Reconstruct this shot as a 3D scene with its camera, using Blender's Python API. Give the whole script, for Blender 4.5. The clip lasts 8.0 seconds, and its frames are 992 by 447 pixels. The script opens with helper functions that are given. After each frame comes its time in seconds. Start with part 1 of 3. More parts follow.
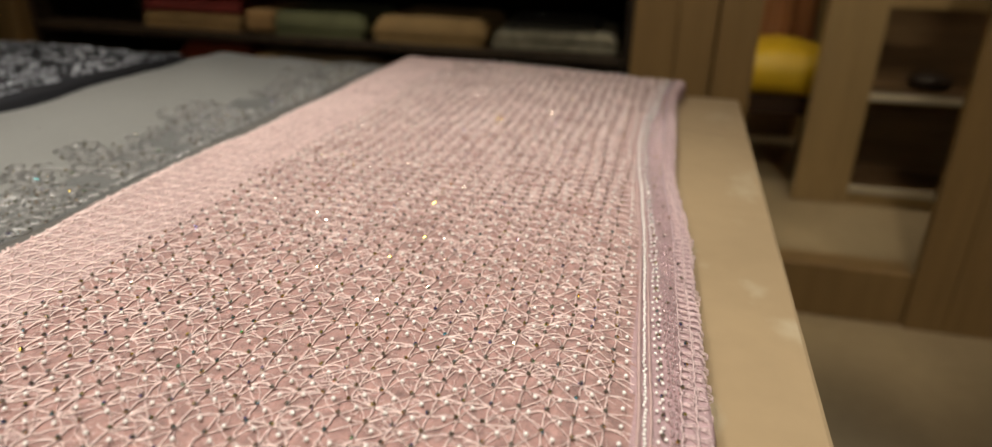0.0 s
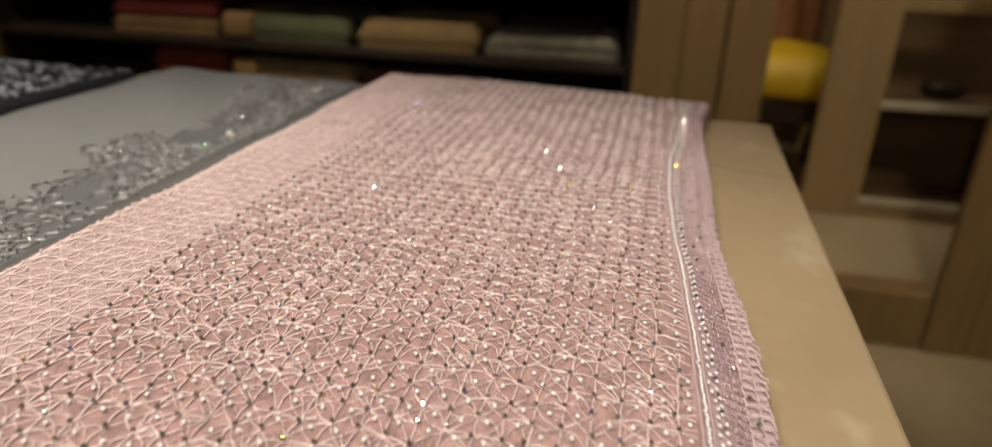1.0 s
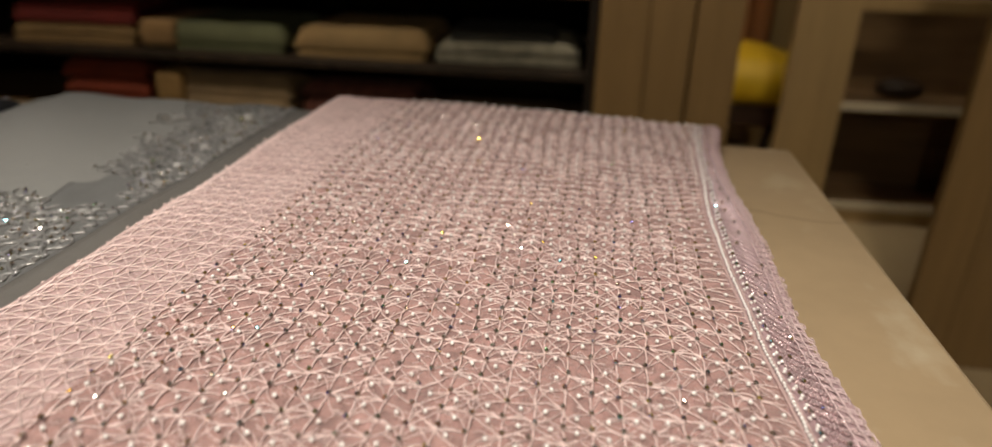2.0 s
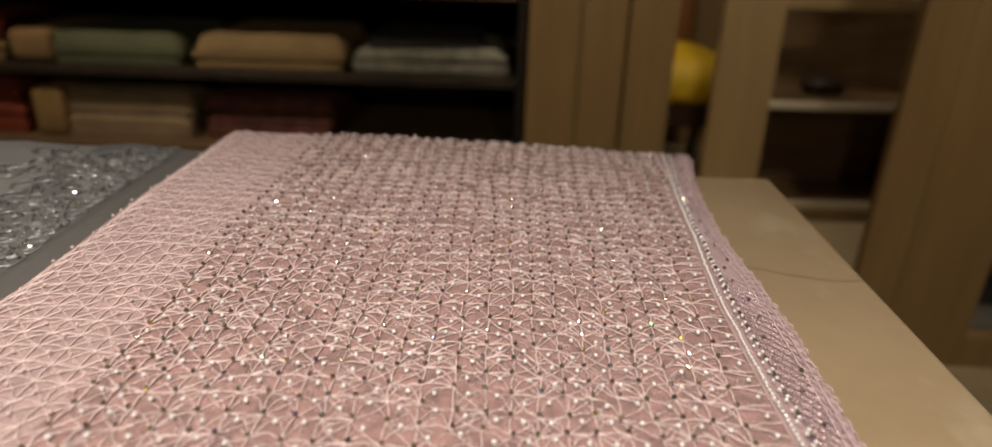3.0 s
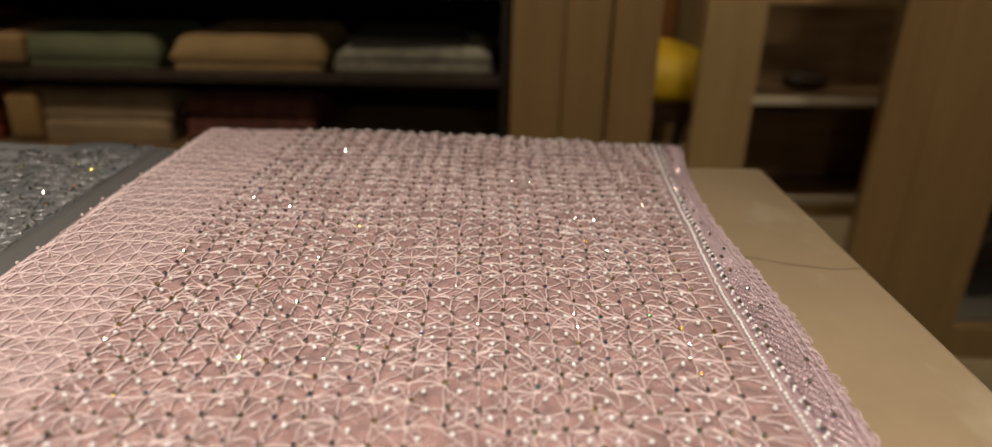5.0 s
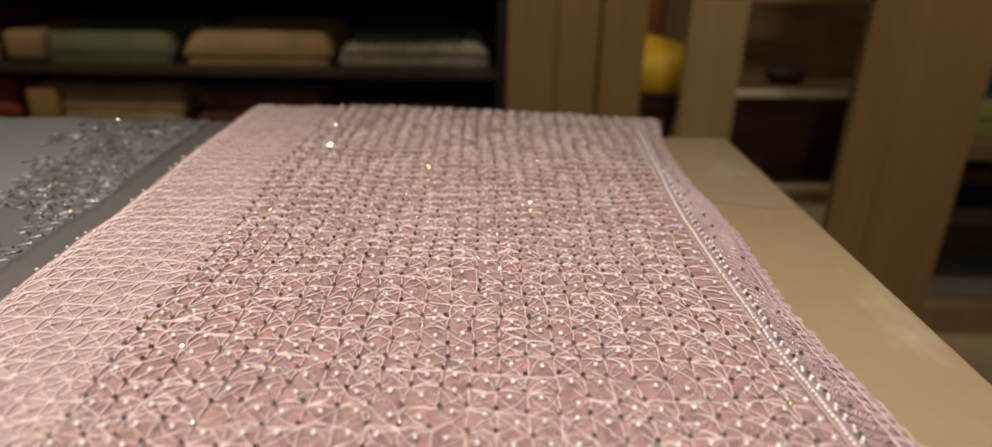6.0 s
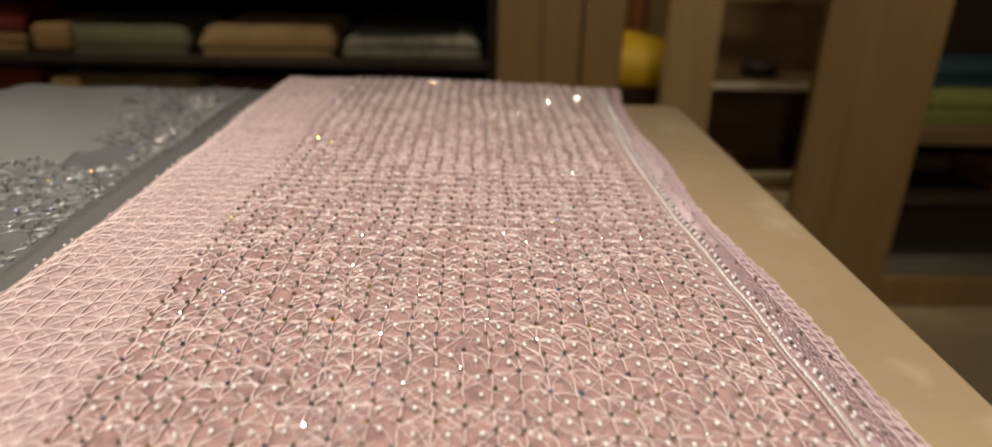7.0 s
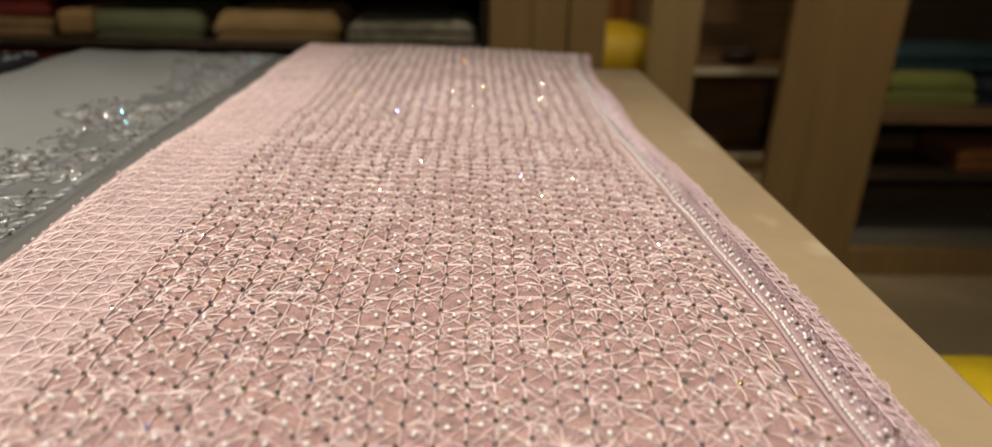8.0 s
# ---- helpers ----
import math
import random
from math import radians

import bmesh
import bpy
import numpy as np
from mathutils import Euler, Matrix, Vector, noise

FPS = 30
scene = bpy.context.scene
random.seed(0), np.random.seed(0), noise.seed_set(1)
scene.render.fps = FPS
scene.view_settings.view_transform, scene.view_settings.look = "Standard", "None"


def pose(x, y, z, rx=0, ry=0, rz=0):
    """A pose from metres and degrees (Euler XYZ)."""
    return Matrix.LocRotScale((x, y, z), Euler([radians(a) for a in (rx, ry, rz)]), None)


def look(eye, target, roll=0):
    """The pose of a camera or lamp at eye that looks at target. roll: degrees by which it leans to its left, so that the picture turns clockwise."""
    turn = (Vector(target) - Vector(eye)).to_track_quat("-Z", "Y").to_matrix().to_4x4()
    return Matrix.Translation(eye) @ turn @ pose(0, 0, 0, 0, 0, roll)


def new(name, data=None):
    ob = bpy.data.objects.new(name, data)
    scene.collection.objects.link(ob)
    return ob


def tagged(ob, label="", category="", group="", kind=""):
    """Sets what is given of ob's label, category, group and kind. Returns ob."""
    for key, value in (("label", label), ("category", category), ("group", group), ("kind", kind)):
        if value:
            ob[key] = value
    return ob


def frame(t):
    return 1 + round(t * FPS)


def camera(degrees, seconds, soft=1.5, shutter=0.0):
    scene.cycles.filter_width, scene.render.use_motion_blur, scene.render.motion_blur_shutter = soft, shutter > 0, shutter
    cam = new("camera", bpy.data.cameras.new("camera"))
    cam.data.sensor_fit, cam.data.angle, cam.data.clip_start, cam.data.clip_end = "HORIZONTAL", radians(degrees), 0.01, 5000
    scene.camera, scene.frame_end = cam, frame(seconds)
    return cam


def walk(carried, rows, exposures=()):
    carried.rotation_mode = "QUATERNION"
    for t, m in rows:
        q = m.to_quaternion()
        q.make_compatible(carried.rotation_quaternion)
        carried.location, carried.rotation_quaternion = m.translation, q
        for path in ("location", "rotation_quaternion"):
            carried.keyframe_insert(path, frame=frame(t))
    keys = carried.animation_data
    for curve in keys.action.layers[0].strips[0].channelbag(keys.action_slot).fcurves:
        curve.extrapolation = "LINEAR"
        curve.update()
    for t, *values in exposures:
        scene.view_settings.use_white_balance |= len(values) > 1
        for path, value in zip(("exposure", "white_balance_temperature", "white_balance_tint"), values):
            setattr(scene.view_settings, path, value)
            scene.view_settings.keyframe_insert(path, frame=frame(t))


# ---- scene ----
import itertools

# camera and walk
cam = camera(70.9, 8.0, soft=1.25, shutter=0.3)
cam.data.dof.use_dof = True
cam.data.dof.focus_distance = 0.345
cam.data.dof.aperture_fstop = 4.7
PATH = [
    (0.0, (0.0310, 0.0079, 1.0397), (-0.3866, 1.7965, 0.2483), 1.42),
    (0.5, (0.0233, 0.0671, 1.0376), (-0.3853, 1.8564, 0.2431), 1.48),
    (1.0, (-0.0038, 0.1407, 1.0386), (-0.4013, 1.9327, 0.2445), 1.51),
    (2.5, (-0.0896, 0.3412, 1.0266), (-0.2094, 2.1750, 0.2374), 1.60),
    (3.0, (-0.0953, 0.4029, 1.0282), (-0.1254, 2.2400, 0.2382), 1.62),
    (3.5, (-0.0948, 0.4622, 1.0159), (-0.1160, 2.2992, 0.2254), 1.65),
    (4.0, (-0.0937, 0.4789, 1.0179), (-0.1045, 2.3161, 0.2277), 1.32),
    (4.5, (-0.0932, 0.4565, 1.0150), (-0.0932, 2.2963, 0.2306), 1.20),
    (6.0, (-0.1101, 0.3074, 1.0214), (-0.0771, 2.1476, 0.2385), 1.01),
    (6.5, (-0.1110, 0.2405, 1.0189), (-0.0654, 2.0801, 0.2356), 1.18),
    (7.0, (-0.1104, 0.1489, 1.0242), (-0.0544, 1.9898, 0.2446), 1.21),
    (7.5, (-0.0981, 0.0559, 1.0188), (-0.0367, 1.8952, 0.2357), 1.23),
    (8.0, (-0.1021, -0.0143, 1.0149), (-0.0378, 1.8233, 0.2280), 1.28),
]
walk(cam, [(t, look(eye, target, roll)) for t, eye, target, roll in PATH],
     exposures=[(0.0, 0.04, 6400, 5.5), (1.0, 0.04, 6410, 6), (2.5, 0.02, 6470, 9), (4.0, 0.06, 6500, 10), (6.0, 0.02, 6465, 8.8), (7.0, 0.01, 6420, 6.8), (8.0, 0.0, 6400, 5.5)])

# world and lights: a closed shop, recessed ceiling spots over the counter, added fills
world = bpy.data.worlds.new("world")
world.use_nodes = True
world.node_tree.nodes["Background"].inputs[0].default_value = (1.0, 0.8, 0.6, 1)
world.node_tree.nodes["Background"].inputs[1].default_value = 0.02
scene.world = world


def spot(place, target, watts, cone, radius=0.06, colour=(1.0, 0.925, 0.83)):
    data = bpy.data.lights.new("ceiling_spot", "SPOT")
    data.energy, data.spot_size, data.spot_blend = watts, radians(cone), 0.6
    data.shadow_soft_size, data.color = radius, colour
    new("ceiling_spot", data).matrix_world = look(place, target)


for px, py, watts in ((-0.95, -0.30, 60), (-0.50, -0.25, 58), (0.05, -0.25, 36), (0.40, -0.15, 27), (-0.85, 0.70, 37), (-0.45, 0.15, 26), (-0.05, 0.20, 8)):
    spot((px, py, 2.66), (px * 0.5 - 0.1, py * 0.7 + 0.10, 0.8), watts, 62, 0.045)
# unseen fill spots, added over the aisle to brighten the shelving and the alcove
for px, py, tx, ty, tz, watts in ((-1.5, 1.0, -1.3, 2.2, 0.6, 55), (-0.4, 1.05, -0.35, 2.2, 0.6, 24), (0.6, 0.95, 0.55, 2.6, 0.3, 40), (1.5, 0.9, 1.4, 2.2, 0.3, 24)):
    spot((px, py, 2.5), (tx, ty, tz), watts, 52, 0.06, (1.0, 0.82, 0.60))
# two more unseen fills, added inside the alcove for its cabinet and back wall
spot((0.75, 2.22, 2.5), (0.85, 2.72, 0.3), 18, 75, 0.06, (1.0, 0.82, 0.60))
spot((0.42, 2.45, 2.5), (0.60, 3.2, 0.3), 26, 62, 0.06, (1.0, 0.82, 0.60))
# unseen low fill spots, added at the back to reach deep between the shelf boards
for px, tx in ((-1.0, -0.2), (0.9, 0.7)):
    spot((px, -2.55, 2.3), (tx, 2.3, 0.6), 36, 52, 0.06, (1.0, 0.82, 0.60))
# unseen fill spot, added to brighten the floor beside the counter
spot((0.9, -0.2, 2.66), (0.8, 0.1, 0.0), 14, 90)


# materials
def mat(name, colour, rough=0.6, metal=0.0, vary=0.2, scale=30.0, bump=0.0, bump_scale=200.0, stretch=(1, 1, 1), second=None, coat=0.0):
    m = bpy.data.materials.new(name)
    m.use_nodes = True
    n, l = m.node_tree.nodes, m.node_tree.links
    b = n["Principled BSDF"]
    b.inputs["Roughness"].default_value, b.inputs["Metallic"].default_value = rough, metal
    b.inputs["Coat Weight"].default_value = coat
    co = n.new("ShaderNodeTexCoord")
    mp = n.new("ShaderNodeMapping")
    mp.inputs["Scale"].default_value = stretch
    l.new(co.outputs["Object"], mp.inputs["Vector"])
    big, fine = n.new("ShaderNodeTexNoise"), n.new("ShaderNodeTexNoise")
    big.inputs["Scale"].default_value, fine.inputs["Scale"].default_value = scale, scale * 9
    big.inputs["Detail"].default_value, fine.inputs["Detail"].default_value = 4, 3
    for t in (big, fine):
        l.new(mp.outputs[0], t.inputs["Vector"])
    add = n.new("ShaderNodeMath")
    add.operation = "MULTIPLY_ADD"
    add.inputs[1].default_value = 0.45
    l.new(fine.outputs[0], add.inputs[0])
    l.new(big.outputs[0], add.inputs[2])
    ramp = n.new("ShaderNodeValToRGB")
    ramp.color_ramp.elements[0].position, ramp.color_ramp.elements[1].position = 0.45, 1.0
    dark = second or tuple(c * (1 - vary) for c in colour)
    ramp.color_ramp.elements[0].color = (*dark, 1)
    ramp.color_ramp.elements[1].color = (*[min(1, c * (1 + vary)) for c in colour], 1)
    l.new(add.outputs[0], ramp.inputs[0])
    l.new(ramp.outputs[0], b.inputs["Base Color"])
    if bump:
        rough_noise, bp = n.new("ShaderNodeTexNoise"), n.new("ShaderNodeBump")
        rough_noise.inputs["Scale"].default_value = bump_scale
        rough_noise.inputs["Detail"].default_value = 3
        bp.inputs["Strength"].default_value = bump
        bp.inputs["Distance"].default_value = 0.002
        l.new(mp.outputs[0], rough_noise.inputs["Vector"])
        l.new(rough_noise.outputs[0], bp.inputs["Height"])
        l.new(bp.outputs[0], b.inputs["Normal"])
    return m


def random_tint(m, colours):
    """Base colour picked at random for each facet of each stone."""
    n, l = m.node_tree.nodes, m.node_tree.links
    ramp = n.new("ShaderNodeValToRGB")
    ramp.color_ramp.interpolation = "CONSTANT"
    e = ramp.color_ramp.elements
    while len(e) < len(colours):
        e.new(0.5)
    for i, (pos, c) in enumerate(colours):
        e[i].position, e[i].color = pos, (*c, 1)
    add, part_of = n.new("ShaderNodeMath"), n.new("ShaderNodeMath")
    add.operation, part_of.operation = "ADD", "FRACT"
    l.new(n.new("ShaderNodeNewGeometry").outputs["Random Per Island"], add.inputs[0])
    l.new(n.new("ShaderNodeObjectInfo").outputs["Random"], add.inputs[1])
    l.new(add.outputs[0], part_of.inputs[0])
    l.new(part_of.outputs[0], ramp.inputs[0])
    l.new(ramp.outputs[0], n["Principled BSDF"].inputs["Base Color"])
    return m


WOOD = mat("laminate_wood", (0.25, 0.162, 0.070), 0.45, vary=0.15, scale=5, bump=0.15, bump_scale=60, stretch=(6, 6, 0.5))
WOOD_PALE = mat("pale_laminate", (0.38, 0.275, 0.135), 0.4, vary=0.13, scale=4, bump=0.1, bump_scale=60, stretch=(6, 6, 0.5))
DARK = mat("dark_laminate", (0.032, 0.021, 0.014), 0.5, vary=0.4, scale=6, stretch=(5, 5, 0.6))
BROWN = mat("dark_brown_panel", (0.16, 0.10, 0.05), 0.5, vary=0.3, scale=5, stretch=(0.6, 5, 5))
SHELF_BACK = mat("shelf_back_panel", (0.070, 0.044, 0.024), 0.6, vary=0.3, scale=4, stretch=(0.6, 5, 5))
GREYBOARD = mat("grey_board", (0.16, 0.15, 0.13), 0.4, vary=0.15, scale=6)
WHITE_EDGE = mat("cream_shelf_edge", (0.62, 0.58, 0.46), 0.4, vary=0.08, scale=9)
FLOOR = mat("beige_floor_tile", (0.42, 0.34, 0.22), 0.25, vary=0.12, scale=3, bump=0.03, bump_scale=20)
WALL = mat("warm_wall_paint", (0.42, 0.34, 0.24), 0.8, vary=0.06, scale=3, bump=0.1, bump_scale=150)
CEIL = mat("ceiling_paint", (0.6, 0.56, 0.5), 0.85, vary=0.04, scale=3)
YELLOW = mat("yellow_upholstery", (0.68, 0.46, 0.015), 0.5, vary=0.12, scale=12, bump=0.15, bump_scale=300)
LEG = mat("dark_stained_wood", (0.03, 0.014, 0.008), 0.35, vary=0.3, scale=12, stretch=(4, 4, 0.5))


# mesh helpers
def ob_from(name, bm, material, parent=None, label="", smooth=False):
    me = bpy.data.meshes.new(name)
    bm.to_mesh(me)
    bm.free()
    me.materials.append(material)
    if smooth:
        me.polygons.foreach_set("use_smooth", [True] * len(me.polygons))
    ob = new(name, me)
    ob.parent = parent
    return tagged(ob, label)


def part(name, bm, material, parent, label="", smooth=False):
    return ob_from(name, bm, material, parent, label, smooth)


def arrays(name, verts, faces, material, parent=None, label="", smooth=False):
    me = bpy.data.meshes.new(name)
    me.from_pydata(verts, [], faces)
    me.materials.append(material)
    if smooth:
        me.polygons.foreach_set("use_smooth", [True] * len(me.polygons))
    ob = new(name, me)
    ob.parent = parent
    return tagged(ob, label)


def thing(name, label, category, place=(0, 0, 0), turn=0.0, group="", kind=""):
    e = new(name)
    e.matrix_world = pose(*place, 0, 0, turn)
    return tagged(e, label, category, group, kind)


def box(bm, x0, y0, z0, x1, y1, z1, bevel=0.0, segments=2):
    r = bmesh.ops.create_cube(bm, size=1.0)
    bmesh.ops.transform(bm, verts=r["verts"], matrix=Matrix.LocRotScale(((x0 + x1) / 2, (y0 + y1) / 2, (z0 + z1) / 2), None, (x1 - x0, y1 - y0, z1 - z0)))
    if bevel:
        edges = list({e for v in r["verts"] for e in v.link_edges})
        bmesh.ops.bevel(bm, geom=edges, offset=bevel, segments=segments, affect="EDGES", profile=0.5)
    return bm


def slab(x0, y0, z0, x1, y1, z1, bevel=0.0, segments=2):
    return box(bmesh.new(), x0, y0, z0, x1, y1, z1, bevel, segments)


def structure(name, bm, material, label):
    return tagged(ob_from(name, bm, material), label, "", "", "structure")


# the room
structure("floor", slab(-3.2, -2.8, -0.1, 2.6, 3.6, 0.0), FLOOR, "beige polished tile floor of the shop")
structure("ceiling", slab(-3.2, -2.8, 2.7, 2.6, 3.6, 2.8), CEIL, "plain pale ceiling")
structure("wall_north", slab(-3.2, 3.5, 0.0, 2.6, 3.6, 2.7), WALL, "warm painted wall behind the cabinets")
structure("wall_south", slab(-3.2, -2.8, 0.0, 2.6, -2.7, 2.7), WALL, "warm painted wall")
structure("wall_west", slab(-3.2, -2.7, 0.0, -3.1, 3.5, 2.7), WALL, "warm painted wall")
structure("wall_east", slab(2.5, -2.7, 0.0, 2.6, 3.5, 2.7), WALL, "warm painted wall")
structure("platform", slab(0.265, 2.06, 0.0, 1.085, 3.5, 0.13), FLOOR, "raised beige floor of the alcove")
bm = slab(0.262, 1.965, 0.0, 0.775, 2.055, 0.165, 0.006)
structure("platform_side", slab(1.0855, 2.33, 0.0, 1.268, 3.5, 0.13), FLOOR, "raised beige floor of the alcove")
structure("trim_sill", bm, WOOD, "brown wooden sill rail across the alcove opening")
structure("wall_alcove_side", slab(1.27, 2.32, 0.0, 1.31, 3.5, 2.7), WALL, "plain alcove side wall")
structure("wall_alcove_end", slab(0.21, 2.52, 0.0, 0.262, 3.5, 2.7), WALL, "plain alcove side wall")


# counter
TX, TY, TZ = 0.131, 0.988, 0.829
MARBLE = mat("cream_stone", (0.315, 0.228, 0.134), 0.33, vary=0.09, scale=7, bump=0.02, bump_scale=60)


def vein(m, y0, tilt, width, dark):
    """A natural hairline vein that wanders across the stone."""
    n, l = m.node_tree.nodes, m.node_tree.links
    b = n["Principled BSDF"]
    src = b.inputs["Base Color"].links[0].from_socket
    co, sep, wob = n.new("ShaderNodeTexCoord"), n.new("ShaderNodeSeparateXYZ"), n.new("ShaderNodeTexNoise")
    wob.inputs["Scale"].default_value = 14
    l.new(co.outputs["Object"], sep.inputs[0])
    l.new(co.outputs["Object"], wob.inputs["Vector"])

    def calc(op, a, c, d=None):
        q = n.new("ShaderNodeMath")
        q.operation = op
        for k, val in enumerate((a, c, d)):
            if isinstance(val, (int, float)):
                q.inputs[k].default_value = val
            elif val is not None:
                l.new(val, q.inputs[k])
        return q.outputs[0]
    line = calc("MULTIPLY_ADD", sep.outputs[0], tilt, sep.outputs[1])
    line = calc("MULTIPLY_ADD", wob.outputs[0], 0.03, line)
    off = calc("ABSOLUTE", calc("SUBTRACT", line, y0 + 0.015), 0)
    fac = calc("SUBTRACT", 1.0, calc("DIVIDE", off, width))
    fac = calc("MULTIPLY", calc("MAXIMUM", fac, 0.0), 0.8)
    mix = n.new("ShaderNodeMix")
    mix.data_type = "RGBA"
    l.new(fac, mix.inputs["Factor"])
    l.new(src, mix.inputs["A"])
    mix.inputs["B"].default_value = (*dark, 1)
    l.new(mix.outputs["Result"], b.inputs["Base Color"])


n_, l_ = MARBLE.node_tree.nodes, MARBLE.node_tree.links
scuff, scuff_ramp, scuff_mix = n_.new("ShaderNodeTexNoise"), n_.new("ShaderNodeValToRGB"), n_.new("ShaderNodeMix")
scuff.inputs["Scale"].default_value, scuff.inputs["Detail"].default_value = 32, 6
scuff_ramp.color_ramp.elements[0].position, scuff_ramp.color_ramp.elements[1].position = 0.58, 0.78
scuff_mix.data_type = "RGBA"
l_.new(scuff.outputs[0], scuff_ramp.inputs[0])
l_.new(scuff_ramp.outputs[0], scuff_mix.inputs["Factor"])
l_.new(n_["Principled BSDF"].inputs["Base Color"].links[0].from_socket, scuff_mix.inputs["A"])
scuff_mix.inputs["B"].default_value = (0.43, 0.36, 0.25, 1)
l_.new(scuff_mix.outputs["Result"], n_["Principled BSDF"].inputs["Base Color"])
vein(MARBLE, 0.812, 0.12, 0.0024, (0.15, 0.105, 0.06))
counter = thing("display_counter", "cream polished stone counter with wooden base", "counter")
part("stone_slab", slab(-1.5, -1.3, TZ - 0.03, TX, TY, TZ, 0.003), MARBLE, counter)
for ob in counter.children:
    for v in ob.data.vertices:
        if v.co.x > 0:
            v.co.x += (v.co.y - TY) * 0.013 + 0.003
part("base_panel", slab(-1.44, -1.25, 0.08, 0.07, 0.93, TZ - 0.031, 0.003), WOOD, counter, "brown wooden base")
part("plinth", slab(-1.40, -1.2, 0.0, 0.03, 0.89, 0.079), DARK, counter, "dark recessed plinth")


# dark wall shelving with folded cloths
def shelving(name, label, x0, x1, y0, y1, top, boards, side_mat):
    e = thing(name, label, "shelving")
    part("back_panel", slab(x0, y1, 0.0, x1, y1 + 0.02, top), SHELF_BACK, e)
    part("side_panel", slab(x0 - 0.02, y0 + 0.02, 0.0, x0 - 0.001, y1 + 0.02, top), side_mat, e)
    part("side_panel", slab(x1 + 0.001, y0 + 0.02, 0.0, x1 + 0.02, y1 + 0.02, top), side_mat, e)
    for z, thick, tone in boards:
        part("shelf_board", slab(x0, y0 + 0.005, z - thick, x1, y1 - 0.001, z, 0.003), tone, e)
    return e


shelving("wall_shelving", "dark laminate wall shelving holding folded cloths", -2.06, -0.085, 2.0, 2.5, 2.6,
         [(0.12, 0.03, DARK), (0.522, 0.022, BROWN), (0.70, 0.022, DARK), (0.895, 0.022, BROWN), (1.10, 0.022, DARK), (1.30, 0.022, DARK), (1.6, 0.022, DARK), (2.0, 0.022, DARK)], DARK)
shelving("side_shelving", "dark shelving with cloths beside the wooden pillar", 1.112, 2.2, 1.99, 2.28, 2.6,
         [(0.105, 0.03, GREYBOARD), (0.33, 0.02, DARK), (1.05, 0.02, DARK), (1.5, 0.02, DARK)], DARK)
e = thing("display_shelf", "warm brown wooden shelf board across dark shelving", "shelf")
part("board", slab(1.113, 1.992, 0.492, 2.199, 2.278, 0.54, 0.004), BROWN, e)
structure("trim_plinth", slab(1.09, 1.955, 0.0, 2.5, 1.995, 0.09, 0.004), WOOD, "brown wooden plinth under the shelving")


def pillar(name, label, boards, y0, y1, z1=2.69):
    e = thing(name, label, "pillar")
    for x0, x1 in boards:
        part("board", slab(x0, y0, 0.0, x1, y1, z1, 0.004), WOOD, e)
    return e


pillar("wooden_pillar", "brown laminate pillar of two vertical boards", [(-0.062, 0.052), (0.0525, 0.152), (0.1575, 0.262)], 1.965, 2.5)
pillar("wooden_pillar", "wide brown laminate pillar beside the alcove", [(0.776, 0.88), (0.8805, 1.09)], 1.955, 1.985)
pillar("wooden_pillar", "brown laminate end post of the shelving", [(-2.30, -2.082)], 1.965, 2.5)


def folded_cloth(name, label, w, d, h, colour, place, turn=0.0, layers=3, patch=None, seed=1, motif=None):
    """A soft folded stack: rounded front fold, sagging top, layer creases."""
    rng = random.Random(seed)
    m = mat(name + "_weave", tuple(c * 0.55 for c in colour), 0.85, vary=0.22, scale=14, bump=0.4, bump_scale=260)
    if motif:
        m = mat(name + "_print", motif, 0.85, vary=0.3, scale=26, bump=0.4, bump_scale=260, second=tuple(c * 0.4 for c in colour))
    e = thing(name, label, "folded cloth", place, turn, "folded cloths on the shelves")
    levels = [0.0, h * 0.3, h] if layers == 1 else [h * k / layers for k in range(layers + 1)]
    for k, (low, high) in enumerate(zip(levels, levels[1:])):
        bm = bmesh.new()
        dw, dd = rng.uniform(-0.008, 0.004), rng.uniform(-0.012, 0.004)
        box(bm, -w / 2 - dw, -dd, low, w / 2 + dw, d, high - 0.001)
        bmesh.ops.subdivide_edges(bm, edges=bm.edges[:], cuts=22, use_grid_fill=True)
        for v in bm.verts:
            c = v.co
            edge = min(w / 2 + dw - abs(c.x), 0.045) / 0.045
            front = min(max(c.y + dd, 0), 0.03) / 0.03
            squash = (0.35 + 0.65 * math.sqrt(max(0, 1 - (1 - edge) ** 2))) * (0.3 + 0.7 * math.sqrt(max(0, 1 - (1 - front) ** 2)))
            c.z = low + (c.z - low) * squash if k else c.z * (0.6 + 0.4 * squash)
            c.z += 0.004 * noise.noise((c.x * 9 + seed, c.y * 9, k)) if c.z > 0.002 else 0
            c.z = max(c.z, 0.0)
            c.x += 0.004 * noise.noise((c.x * 7, c.z * 30, seed + k))
        part("cloth_layer", bm, m, e, "", True)
    if patch:
        x0, x1, col = patch
        pm = mat(name + "_border", col, 0.85, vary=0.2, scale=14, bump=0.4, bump_scale=260)
        bm = slab(x0, -0.014, 0.004, x1, d * 0.9, h + 0.002, 0.014, 3)
        part("border", bm, pm, e, "contrasting woven border", True)
    return e


